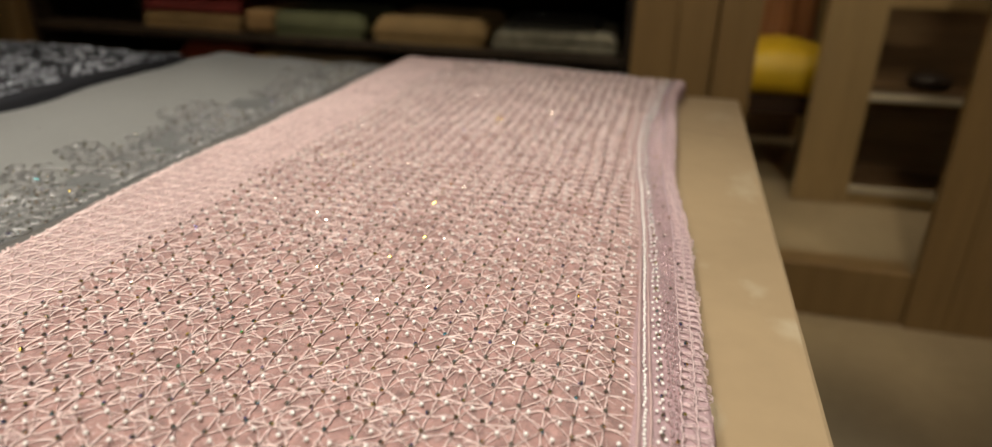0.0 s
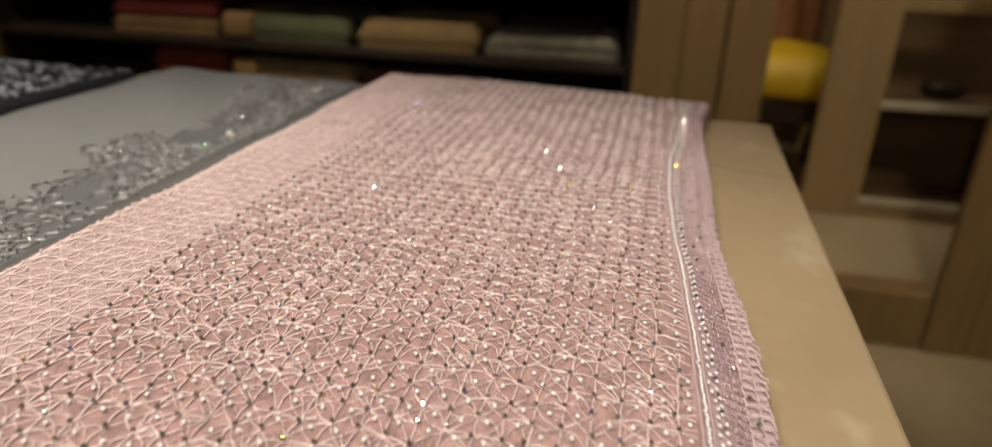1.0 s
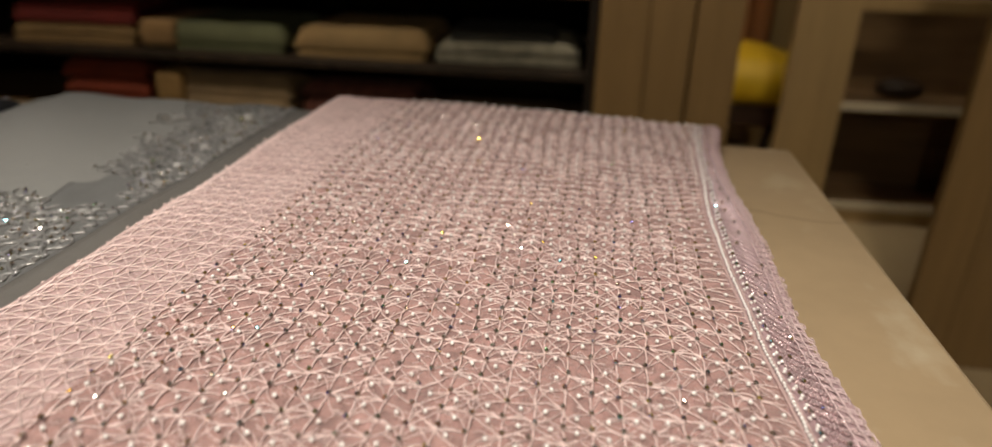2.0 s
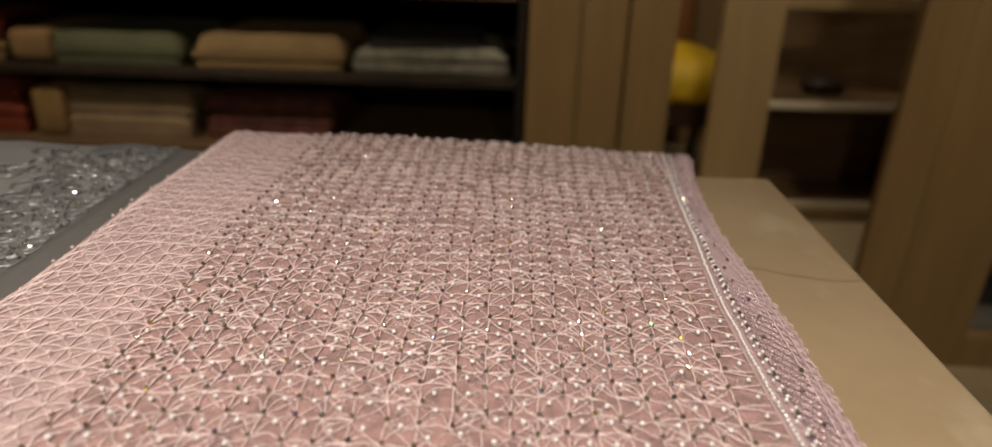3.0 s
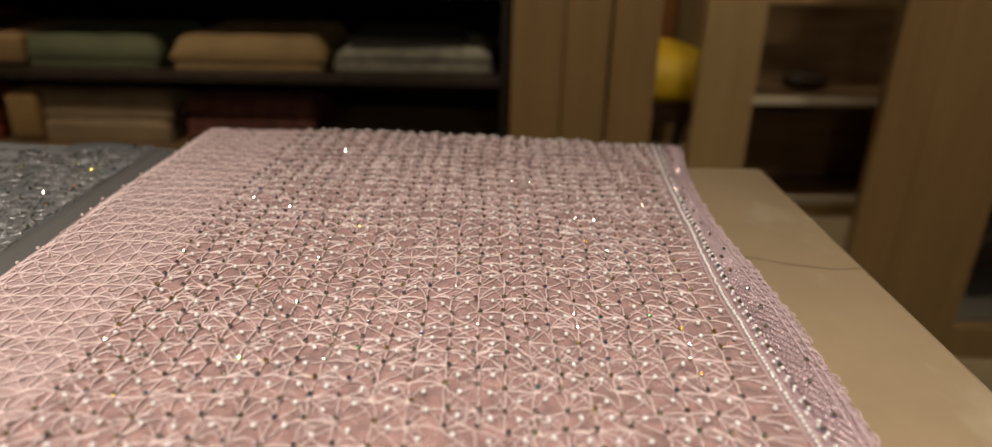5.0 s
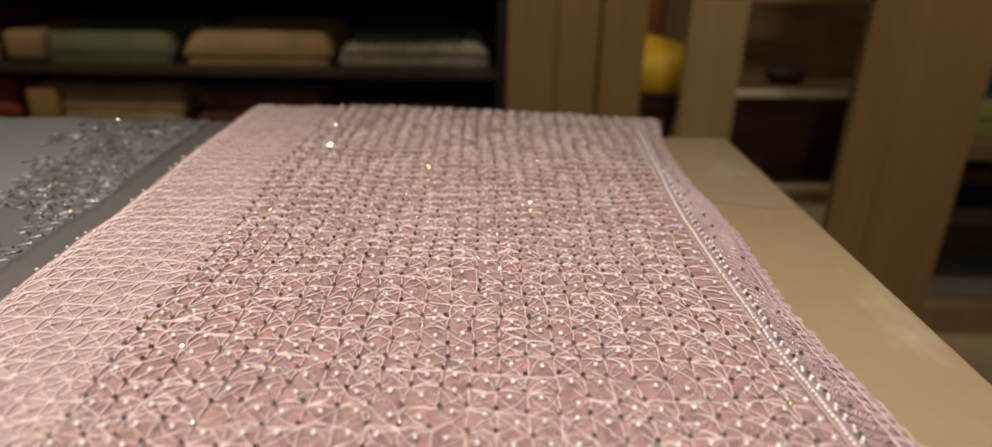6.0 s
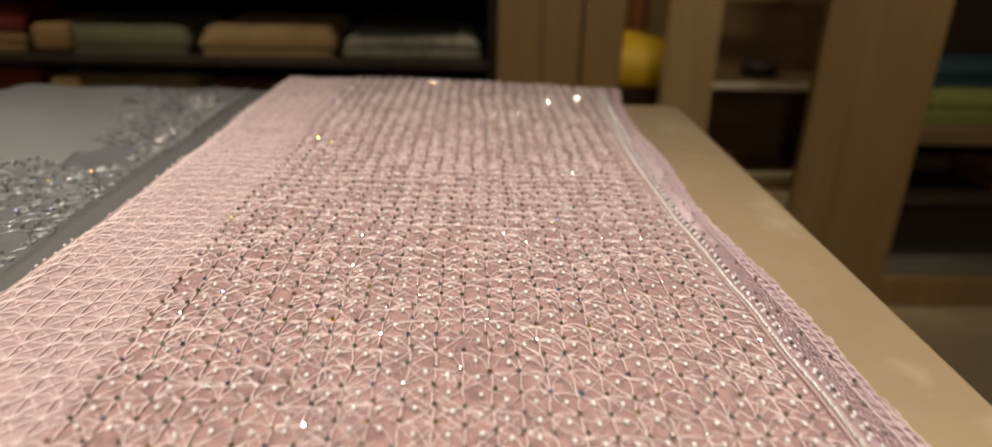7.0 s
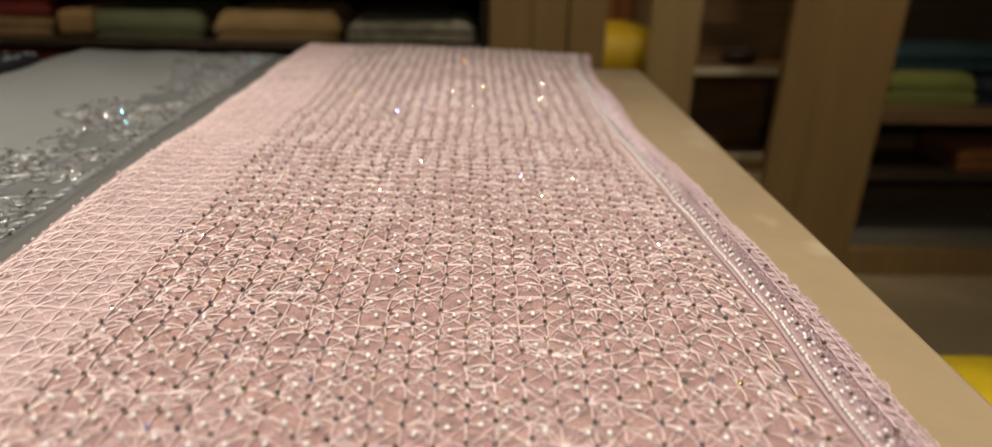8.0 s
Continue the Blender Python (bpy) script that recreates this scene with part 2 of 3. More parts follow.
S1, S2 = 0.7015, 0.5235
folded_cloth("folded_saree", "beige folded cloth with a dark red cloth on top", 0.36, 0.30, 0.056, (0.38, 0.24, 0.10), (-1.475, 2.04, S1), 0, 2, None, 11)
folded_cloth("folded_saree", "dark red folded cloth lying on a beige one", 0.36, 0.30, 0.06, (0.22, 0.02, 0.015), (-1.47, 2.045, S1 + 0.055), 0, 2, None, 12)
folded_cloth("folded_saree", "sage green folded cloth with an ochre border", 0.40, 0.30, 0.072, (0.17, 0.19, 0.10), (-1.07, 2.04, S1), 0, 1, (-0.20, -0.10, (0.26, 0.16, 0.07)), 13)
folded_cloth("folded_saree", "plump beige folded cloth on a dark shelf", 0.355, 0.30, 0.078, (0.46, 0.31, 0.14), (-0.662, 2.03, S1), 0, 1, None, 14)
folded_cloth("folded_saree", "greyish white folded cloth on a dark shelf", 0.36, 0.30, 0.058, (0.34, 0.33, 0.26), (-0.286, 2.04, S1), 0, 2, None, 15, (0.26, 0.25, 0.20))
folded_cloth("folded_saree", "thin dark folded cloth with pattern on a pale one", 0.27, 0.26, 0.02, (0.05, 0.05, 0.045), (-0.30, 2.06, S1 + 0.058), 2, 1, None, 25)
folded_cloth("folded_saree", "brick red folded cloth on the lower shelf", 0.26, 0.30, 0.135, (0.34, 0.055, 0.02), (-1.41, 2.04, S2), 0, 3, None, 16)
folded_cloth("folded_saree", "beige folded cloth with an ochre border on the lower shelf", 0.38, 0.30, 0.115, (0.42, 0.30, 0.17), (-1.06, 2.04, S2), 0, 2, (-0.19, -0.11, (0.26, 0.16, 0.06)), 17)
folded_cloth("folded_saree", "dark maroon patterned folded cloth on the lower shelf", 0.32, 0.30, 0.105, (0.09, 0.022, 0.018), (-0.685, 2.05, S2), 0, 3, None, 18, (0.12, 0.038, 0.026))
folded_cloth("folded_saree", "olive green folded cloth on a wooden shelf", 0.27, 0.22, 0.095, (0.27, 0.30, 0.07), (1.275, 2.03, 0.5415), 0, 2, None, 19)
folded_cloth("folded_saree", "dark teal folded cloth stacked on an olive one", 0.42, 0.19, 0.07, (0.01, 0.05, 0.07), (1.36, 2.07, 0.638), 0, 2, None, 20)
folded_cloth("folded_saree", "orange brown folded cloth on a lower dark shelf", 0.28, 0.22, 0.075, (0.32, 0.12, 0.03), (1.56, 2.04, 0.3315), 0, 2, None, 21)
folded_cloth("folded_saree", "navy folded cloth on a wooden shelf", 0.26, 0.22, 0.085, (0.02, 0.03, 0.06), (1.55, 2.03, 0.5415), 0, 2, None, 22)


# alcove: cabinet, stool, hanging cloth
structure("trim_wall_panel", slab(0.645, 3.47, 0.131, 1.26, 3.497, 2.4, 0.003), WOOD_PALE, "pale brown wooden wall panel of the alcove")
e = thing("alcove_cabinet", "pale brown cabinet with cream-edged shelves and dark inside", "cabinet")
part("side_stile", slab(0.540, 2.60, 0.131, 0.725, 2.64, 2.3, 0.004), WOOD_PALE, e)
part("body", slab(0.723, 2.835, 0.131, 1.264, 2.85, 2.3), BROWN, e)
part("side_panel", slab(1.236, 2.613, 0.131, 1.262, 2.834, 2.3), BROWN, e)
part("side_panel", slab(0.69, 2.641, 0.131, 0.722, 2.85, 2.3), BROWN, e)
for z in (0.512, 0.178):
    shelf = part("shelf", slab(0.7255, 2.612, z, 1.235, 2.834, z + 0.022, 0.002), BROWN, e)
    part("edge_strip", slab(0.7255, 2.602, z, 1.235, 2.6115, z + 0.025, 0.002), WHITE_EDGE, shelf, "cream shelf edge")
part("kickboard", slab(0.7255, 2.612, 0.131, 1.262, 2.63, 0.174), WOOD_PALE, e)
part("top_rail", slab(0.7255, 2.60, 0.818, 1.262, 2.64, 0.86, 0.003), WOOD_PALE, e)
bm = bmesh.new()
bmesh.ops.create_uvsphere(bm, u_segments=20, v_segments=10, radius=1.0)
for v in bm.verts:
    v.co = Vector((v.co.x * 0.075, v.co.y * 0.05, max(v.co.z, -0.8) * 0.032 + 0.026))
bowl = tagged(ob_from("black_pouch", bm, DARK, None, "", True), "small black rounded pouch on a cabinet shelf", "pouch")
bowl.location = (0.95, 2.765, 0.5345)


def stool(label, place, turn):
    e = thing("upholstered_stool", label, "stool", place, turn, "yellow stools")
    s, h = 0.21, 0.47
    bm = slab(-s, -s, 0.335, s, s, h, 0.055, 5)
    bmesh.ops.subdivide_edges(bm, edges=[x for x in bm.edges if x.calc_length() > 0.2], cuts=6, use_grid_fill=True)
    for v in bm.verts:
        r = max(0, 1 - (v.co.x / s) ** 2) * max(0, 1 - (v.co.y / s) ** 2)
        if v.co.z > 0.42:
            v.co.z += 0.06 * r
    part("seat_cushion", bm, YELLOW, e, "plump yellow upholstered seat", True)
    ring = bmesh.new()
    for a in range(4):
        m = Matrix.Rotation(a * math.pi / 2, 4, "Z")
        r = bmesh.ops.create_cube(ring, size=1.0)
        bmesh.ops.transform(ring, verts=r["verts"], matrix=m @ Matrix.LocRotScale((0, s - 0.02, 0.368), None, (2 * s - 0.01, 0.034, 0.07)))
    for v in ring.verts:
        v.co.z -= 0.066
    part("seat_frame", ring, LEG, e, "dark stained wooden frame")
    for sx in (-1, 1):
        for sy in (-1, 1):
            leg = bmesh.new()
            rows = 9
            vs = []
            for i in range(rows):
                f = i / (rows - 1)
                z = 0.334 * (1 - f)
                w = 0.030 - 0.013 * f + 0.004 * math.cos(f * 6.28)
                off = 0.028 * math.sin(f * 5.2) * (1 - 0.4 * f) + 0.02 * f * f
                cx, cy = sx * (s - 0.03 + off), sy * (s - 0.03 + off)
                vs.append([leg.verts.new((cx + w * math.cos(q * math.pi / 4), cy + w * math.sin(q * math.pi / 4), z)) for q in range(8)])
            for a, b in zip(vs, vs[1:]):
                for q in range(8):
                    leg.faces.new((a[q], a[(q + 1) % 8], b[(q + 1) % 8], b[q]))
            leg.faces.new(vs[0][::-1])
            leg.faces.new(vs[-1])
            part("leg", leg, LEG, e, "", True)
    return e


stool("yellow upholstered stool with dark curved legs in the alcove", (0.468, 2.99, 0.13), 0)
stool("yellow upholstered stool with dark legs beside the counter", (0.535, 0.60, 0.0), 4)


def hanging(label, colour, x0, x1, y, z0, z1, seed):
    m = mat("hanging_weave", colour, 0.8, vary=0.3, scale=9, bump=0.3, bump_scale=200, stretch=(3, 3, 0.5))
    verts, faces, nx, nz = [], [], 40, 14
    for side in (0, 1):
        for i in range(nx + 1):
            for k in range(nz + 1):
                u, w = i / nx, k / nz
                x = x0 + (x1 - x0) * u
                yy = y + 0.018 * math.sin(u * 19 + seed + 0.6 * math.sin(w * 3)) + 0.006 * side
                verts.append((x + 0.01 * math.sin(w * 5 + seed), yy, z0 + (z1 - z0) * w + (0.012 * math.sin(u * 9) if k == 0 else 0)))
    n = (nx + 1) * (nz + 1)
    for s_ in (0, n):
        for i in range(nx):
            for k in range(nz):
                a = s_ + i * (nz + 1) + k
                f = (a, a + nz + 1, a + nz + 2, a + 1)
                faces.append(f if not s_ else f[::-1])
    ob = arrays("hanging_cloth", verts, faces, m, None, "", True)
    return tagged(ob, label, "cloth", "hanging cloths in the alcove")


hanging("orange tan cloth hanging in folds from a rail", (0.42, 0.20, 0.09), 0.40, 0.625, 3.30, 0.50, 1.95, 0.3)
hanging("dusty pink cloth hanging in folds from a rail", (0.62, 0.32, 0.25), 0.29, 0.395, 3.31, 0.46, 1.95, 2.0)
rail = thing("clothes_rail", "dark metal rail fixed between alcove walls", "rail")
bm = bmesh.new()
bmesh.ops.create_cone(bm, segments=12, radius1=0.012, radius2=0.012, depth=0.80, cap_ends=True, matrix=pose(0.66, 3.305, 1.95, 0, 90, 0))
part("bar", bm, LEG, rail)


# ---- the cloths on the counter ----
def smooth(a, b, x):
    t = min(1.0, max(0.0, (x - a) / (b - a)))
    return t * t * (3 - 2 * t)


PITCH = 0.0116
X0, Y0 = -0.3365, -0.12          # first thread crossing
XL, XR, YF = -0.340, 0.060, 0.984
BAND = -0.256                    # inner edge of the plain net band


def trim_x(y):
    base = 0.0345 + 0.003 * (1 - smooth(0.2, 0.36, y)) + 0.002 * smooth(0.85, 0.96, y)
    return base - 0.0185 * math.exp(-((y - 0.68) / 0.18) ** 2) + 0.0011 * noise.noise((y * 21, 0.3, 0.0))


def warp(x, y):
    """Hand-made unevenness of the stitch rows."""
    k = smooth(XL, XL + 0.05, x) * (1 - smooth(-0.01, 0.03, x))
    wx = 0.0045 * noise.noise((x * 14, y * 9, 3.1)) + 0.0020 * noise.noise((x * 34, y * 30, 6.0)) + 0.0009 * noise.noise((x * 75, y * 65, 8.0))
    wy = 0.0055 * noise.noise((x * 12, y * 11, 7.7)) + 0.0034 * noise.noise((x * 30, y * 36, 4.4)) + 0.0017 * noise.noise((x * 70, y * 75, 1.0))
    calm = 0.55 + 0.45 * smooth(BAND - 0.02, BAND + 0.01, x)
    return x + wx * (0.3 + 0.7 * k) * calm, y + wy * calm


def puff(x, y):
    a = math.cos(2 * math.pi * (x - X0) / PITCH)
    b = math.cos(2 * math.pi * (y - Y0) / PITCH)
    return 0.00055 * (1 - 0.5 * (a + b)) * (0.2 if x > 0.018 else (0.35 if x < BAND else 1.0))


def flare(x, y):
    return 0.008 * (1 - smooth(0.2, 0.55, y)) * smooth(0.02, XR, x) - 0.011 * smooth(0.45, 0.62, y) * (1 - smooth(0.90, 0.985, y)) * smooth(0.02, XR, x)


def pink_z(x, y):
    z = 0.8545 - 0.0227 * (x + 0.10)
    z += 0.0034 * noise.noise((x * 9 + 4, y * 7, 0.5)) + 0.0016 * noise.noise((x * 30, y * 24, 2.5))
    z -= 0.0085 * smooth(0.005, XR, x) * (1 - 0.82 * smooth(0.8, 0.97, y))
    z += 0.0004 * smooth(0.7, 0.95, y)
    z -= 0.006 * (1 - smooth(XL, XL + 0.016, x))
    z -= 0.0045 * smooth(YF - 0.006, YF, y)
    return z


PINK = mat("pink_georgette", (0.300, 0.170, 0.152), 0.75, vary=0.45, scale=150, bump=0.9, bump_scale=420)
PINK_BAND = mat("pink_border_georgette", (0.40, 0.275, 0.262), 0.75, vary=0.2, scale=70, bump=0.7, bump_scale=420)
PINK.node_tree.nodes["Principled BSDF"].inputs["Sheen Weight"].default_value = 0.25
PINK_TRIM = mat("mauve_border_georgette", (0.38, 0.255, 0.265), 0.7, vary=0.2, scale=90, bump=0.7, bump_scale=420)
THREAD = mat("pale_pink_thread", (0.77, 0.605, 0.575), 0.45, vary=0.08, scale=60)
LACE_THREAD = mat("mauve_lace_thread", (0.60, 0.45, 0.45), 0.5, vary=0.1, scale=60)
PIPING = mat("pink_piping_cord", (0.42, 0.29, 0.275), 0.6, vary=0.12, scale=120, bump=0.4, bump_scale=900)
PEARL = mat("white_pearl", (0.92, 0.88, 0.85), 0.15, vary=0.02, scale=60, coat=1.0)
CLEAR = mat("clear_pink_bead", (0.80, 0.62, 0.58), 0.12, vary=0.06, scale=60, coat=0.8)
ROSE = mat("rose_silver_bead", (0.60, 0.45, 0.46), 0.18, metal=0.5, vary=0.2, scale=80)
# smoky facets, some with a rainbow coating
AB = [(0.0, (0.31, 0.235, 0.18)), (0.28, (0.40, 0.35, 0.31)), (0.52, (0.68, 0.64, 0.60)), (0.76, (0.58, 0.30, 0.02)), (0.83, (0.60, 0.48, 0.04)), (0.89, (0.16, 0.15, 0.60)), (0.935, (0.08, 0.38, 0.52)), (0.965, (0.10, 0.42, 0.14)), (0.985, (0.58, 0.18, 0.04))]
CRYSTAL = random_tint(mat("cut_crystal", (0.3, 0.3, 0.3), 0.09, metal=0.85), AB)

saree = thing("pink_saree", "pale pink folded saree with stitched star net, pearls and crystals", "saree")

# fabric body: puckered top, soft sides, flat underside
nx, ny = 190, 480
y_near = -0.16
top, faces = [], []
for j in range(ny + 1):
    y = y_near + (YF - y_near) * j / ny
    for i in range(nx + 1):
        x = XL + (XR - XL) * i / nx
        side = 0.0025 * noise.noise((y * 17, 5.0 if i > nx / 2 else 1.0, 0.0)) * (smooth(0.0, XR, x) + (1 - smooth(XL, XL + 0.05, x)))
        far = 0.0022 * noise.noise((x * 40, 2.0, 9.0)) * smooth(YF - 0.05, YF, y)
        wx, wy = warp(x, y)
        top.append((wx + side if x < 0 else x + side + flare(x, y), min(wy, YF) + far if j not in (0,) else y, pink_z(x, y) + puff(x, y)))
w = nx + 1
for j in range(ny):
    for i in range(nx):
        a = j * w + i
        faces.append((a, a + 1, a + w + 1, a + w))
rim = [i for i in range(nx + 1)] + [j * w + nx for j in range(1, ny + 1)] + [ny * w + i for i in range(nx - 1, -1, -1)] + [j * w for j in range(ny - 1, 0, -1)]
cx, cy = (XL + XR) / 2, (y_near + YF) / 2
last = rim
for level, push in ((0.5, 0.0022), (0.0, -0.001)):
    ring = []
    for r in rim:
        x, y, z = top[r]
        ox = push if x > XR - 0.012 else (-push if x < XL + 0.012 else 0)
        oy = push if y > YF - 0.012 else 0
        ring.append(len(top))
        top.append((x + ox, y + oy, TZ + 0.0008 + (z - TZ) * level))
    for k in range(len(rim)):
        q = (k + 1) % len(rim)
        faces.append((last[k], ring[k], ring[q], last[q]))
    last = ring
faces.append(tuple(last))
fabric = arrays("fabric", top, faces, PINK, saree, "puckered pale pink net fabric", True)
fabric.data.materials.append(PINK_BAND)
fabric.data.materials.append(PINK_TRIM)
for poly in fabric.data.polygons:
    if poly.center.x < BAND - 0.004:
        poly.material_index = 1
    elif poly.center.x > trim_x(poly.center.y) - 0.003:
        poly.material_index = 2


class Soup:
    """Collects many small pieces into one mesh."""

    def __init__(self):
        self.v, self.f = [], []

    def tube(self, pts, r, sides=3):
        base, n = len(self.v), len(pts)
        for k, p in enumerate(pts):
            a, b = pts[max(0, k - 1)], pts[min(n - 1, k + 1)]
            dx, dy = b[0] - a[0], b[1] - a[1]
            d = math.hypot(dx, dy) or 1.0
            nxx, nyy = -dy / d, dx / d
            for s_ in range(sides):
                t = math.pi / 2 + 2 * math.pi * s_ / sides
                self.v.append((p[0] + nxx * r * math.cos(t), p[1] + nyy * r * math.cos(t), p[2] + r * math.sin(t)))
        for k in range(n - 1):
            for s_ in range(sides):
                a, b = base + k * sides + s_, base + k * sides + (s_ + 1) % sides
                self.f.append((a, b, b + sides, a + sides))

    def put(self, shape, m):
        base = len(self.v)
        vs, fs = shape
        for x, y, z in vs:
            p = m @ Vector((x, y, z))
            self.v.append((p.x, p.y, p.z))
        self.f.extend(tuple(base + q for q in f) for f in fs)

    def done(self, name, material, parent, label="", shade=True):
        ob = arrays(name, self.v, self.f, material, parent, label, shade)
        return tagged(ob, kind="stuff")


def ball(r, segments=8, rings=5, flat=1.0):
    bm = bmesh.new()
    bmesh.ops.create_uvsphere(bm, u_segments=segments, v_segments=rings, radius=r)
    vs = [(v.co.x, v.co.y, v.co.z * flat) for v in bm.verts]
    fs = [tuple(v.index for v in f.verts) for f in bm.faces]
    bm.free()
    return vs, fs


def gem(r, h):
    """A cut stone: small table, ring of facets, girdle, pointed back."""
    vs = [(r * 0.5 * math.cos(k * math.pi / 3), r * 0.5 * math.sin(k * math.pi / 3), h) for k in range(6)]
    vs += [(r * math.cos((k + 0.5) * math.pi / 3), r * math.sin((k + 0.5) * math.pi / 3), h * 0.35) for k in range(6)]
    vs += [(0, 0, -h * 0.3)]
    fs = [tuple(range(6))]
    for k in range(6):
        q = (k + 1) % 6
        fs += [(k, 6 + k, q), (q, 6 + k, 6 + q), (6 + k, 12, 6 + q)]
    # every facet stands alone, so that each can carry its own coating
    loose = [vs[c] for f in fs for c in f]
    ends = list(itertools.accumulate([0] + [len(f) for f in fs]))
    return loose, [tuple(range(a, b)) for a, b in zip(ends, ends[1:])]


GEM, PEARL_BALL, SMALL_BALL, TINY_BALL = gem(0.00128, 0.0015), ball(0.00102), ball(0.00088, 7, 4), ball(0.00086, 7, 4)
RICE_BALL = ball(0.00086, 6, 4)
gem_mesh = bpy.data.meshes.new("crystal")
gem_mesh.from_pydata(*[GEM[0], [], GEM[1]])
gem_mesh.materials.append(CRYSTAL)
pearl_mesh = bpy.data.meshes.new("pearl")
pearl_mesh.from_pydata(*[PEARL_BALL[0], [], PEARL_BALL[1]])
pearl_mesh.materials.append(PEARL)
pearl_mesh.polygons.foreach_set("use_smooth", [True] * len(pearl_mesh.polygons))


def on(x, y, lift=0.0):
    wx, wy = warp(x, y)
    return (wx, min(wy, YF + 0.002), pink_z(x, y) + puff(x, y) + 0.0004 + lift)


rng = random.Random(5)
threads, band_threads, stones, pearls, sequins = Soup(), Soup(), Soup(), Soup(), Soup()
cols = int((0.040 - X0) / PITCH)
rows = int((YF - Y0) / PITCH)
singles = []


def stitch(soup, a, b, bow=0.0, r=0.00042, steps=5, lift=0.00035):
    """One laid thread between two points of the net, bowed sideways and arched."""
    pts = []
    dx, dy = b[0] - a[0], b[1] - a[1]
    d = math.hypot(dx, dy)
    for k in range(steps + 1):
        f = k / steps
        s_ = math.sin(math.pi * f)
        pts.append(on(a[0] + dx * f - dy / d * bow * s_, a[1] + dy * f + dx / d * bow * s_, lift * (0.35 + 0.65 * s_)))
    pts = [(a_ + rng.gauss(0, 0.00016), b_ + rng.gauss(0, 0.00016), c_ + rng.gauss(0, 0.0001)) for a_, b_, c_ in pts]
    soup.tube(pts, r)


for j in range(rows + 1):
    for i in range(cols + 1):
        x, y = X0 + i * PITCH, Y0 + j * PITCH
        jx, jy = rng.gauss(0, 0.0006), rng.gauss(0, 0.0006)
        plain = x < BAND
        if x > trim_x(y) - 0.0085:
            continue
        soup = band_threads if plain else threads
        right = x + PITCH <= trim_x(y) - 0.0085
        up = j < rows
        p = (x, y)
        if up and rng.random() < 0.97:
            stitch(soup, p, (x, y + PITCH), rng.gauss(0, 0.0003), 0.00040 if plain else 0.00050, 5, 0.0004 if plain else 0.0005)
        if right and rng.random() < (0.92 if plain else 0.52):
            stitch(soup, p, (x + PITCH, y), rng.gauss(0, 0.0007), 0.00036 if plain else 0.00036)
        if right and up:
            bow = 0.0021 + rng.gauss(0, 0.0005)
            r = 0.00034 if plain else 0.00030
            if plain:
                stitch(soup, p, (x + PITCH, y + PITCH), rng.gauss(0, 0.0006), r)
                stitch(soup, (x + PITCH, y), (x, y + PITCH), rng.gauss(0, 0.0006), r)
            else:
                # petals: bowed diagonals that make an eight-rayed star round each stone
                for first, second in ((p, (x + PITCH, y + PITCH)), ((x + PITCH, y), (x, y + PITCH))):
                    sgn = rng.choice((1, -1))
                    if rng.random() < 0.80:
                        stitch(soup, first, second, sgn * bow, r)
                    if rng.random() < 0.22:
                        stitch(soup, first, second, -sgn * bow * 0.9, r)
                for hx, hy in ((0, 0), (1, 0), (0, 1), (1, 1)):
                    if rng.random() < 0.36:
                        f = rng.uniform(0.36, 0.56)
                        g = f * rng.uniform(0.35, 0.8)
                        start = (x + PITCH * hx, y + PITCH * hy)
                        stop = (start[0] + PITCH * f * (1 - 2 * hx), start[1] + PITCH * g * (1 - 2 * hy))
                        stitch(soup, start, stop, rng.choice((1, -1)) * rng.uniform(0.0002, 0.0012), r, 4)
            c = on(x + PITCH * 0.5 + rng.gauss(0, 0.0009), y + PITCH * 0.5 + rng.gauss(0, 0.0009), 0.0012)
            if plain:
                if rng.random() < 0.8:
                    sequins.put(SMALL_BALL, Matrix.Translation(c))
            elif 0.40 < y < 0.60 and -0.17 < x < -0.02:
                singles.append((pearl_mesh, "pearl", Matrix.Translation(c)))
            else:
                pearls.put(PEARL_BALL, Matrix.Translation(c))
        if not right:
            gap = trim_x(y) - 0.003 - x
            for ty in (y + PITCH * rng.uniform(0.15, 0.4), y - PITCH * rng.uniform(0.1, 0.4)):
                stitch(threads, p, (x + gap, ty), rng.gauss(0, 0.0008), 0.00032, 4)
            if gap > 0.0062:
                pearls.put(PEARL_BALL, Matrix.Translation(on(x + gap * 0.62, y + PITCH * 0.45, 0.0012)))
        if not plain and (j == rows or y + PITCH > YF - 0.004):
            for dx in (0.0, 0.0042, 0.0085):
                pearls.put(PEARL_BALL, Matrix.Translation((x + dx + rng.gauss(0, 0.001), YF - 0.001 + rng.gauss(0, 0.001), pink_z(x, YF) + rng.uniform(0.0012, 0.0048))))
        if not plain and rng.random() < 0.985:
            c = on(x + jx, y + jy, 0.0009)
            m = Matrix.Translation(c) @ Euler((rng.gauss(0, 0.28), rng.gauss(0, 0.28), rng.uniform(0, 6))).to_matrix().to_4x4()
            if 0.40 < y < 0.60 and -0.17 < x < -0.02:
                singles.append((gem_mesh, "crystal", m))
            else:
                stones.put(GEM, m)
threads.done("star_stitching", THREAD, saree, "pale thread stars laid over the net")
band_threads.done("net_border", THREAD, saree, "lighter border of crossed threads without stones")
stones.done("crystal_work", CRYSTAL, saree, "rows of small cut crystals", False)
pearls.done("pearl_work", PEARL, saree, "rows of small white pearls")
sequins.done("clear_bead_work", CLEAR, saree, "tiny clear beads")

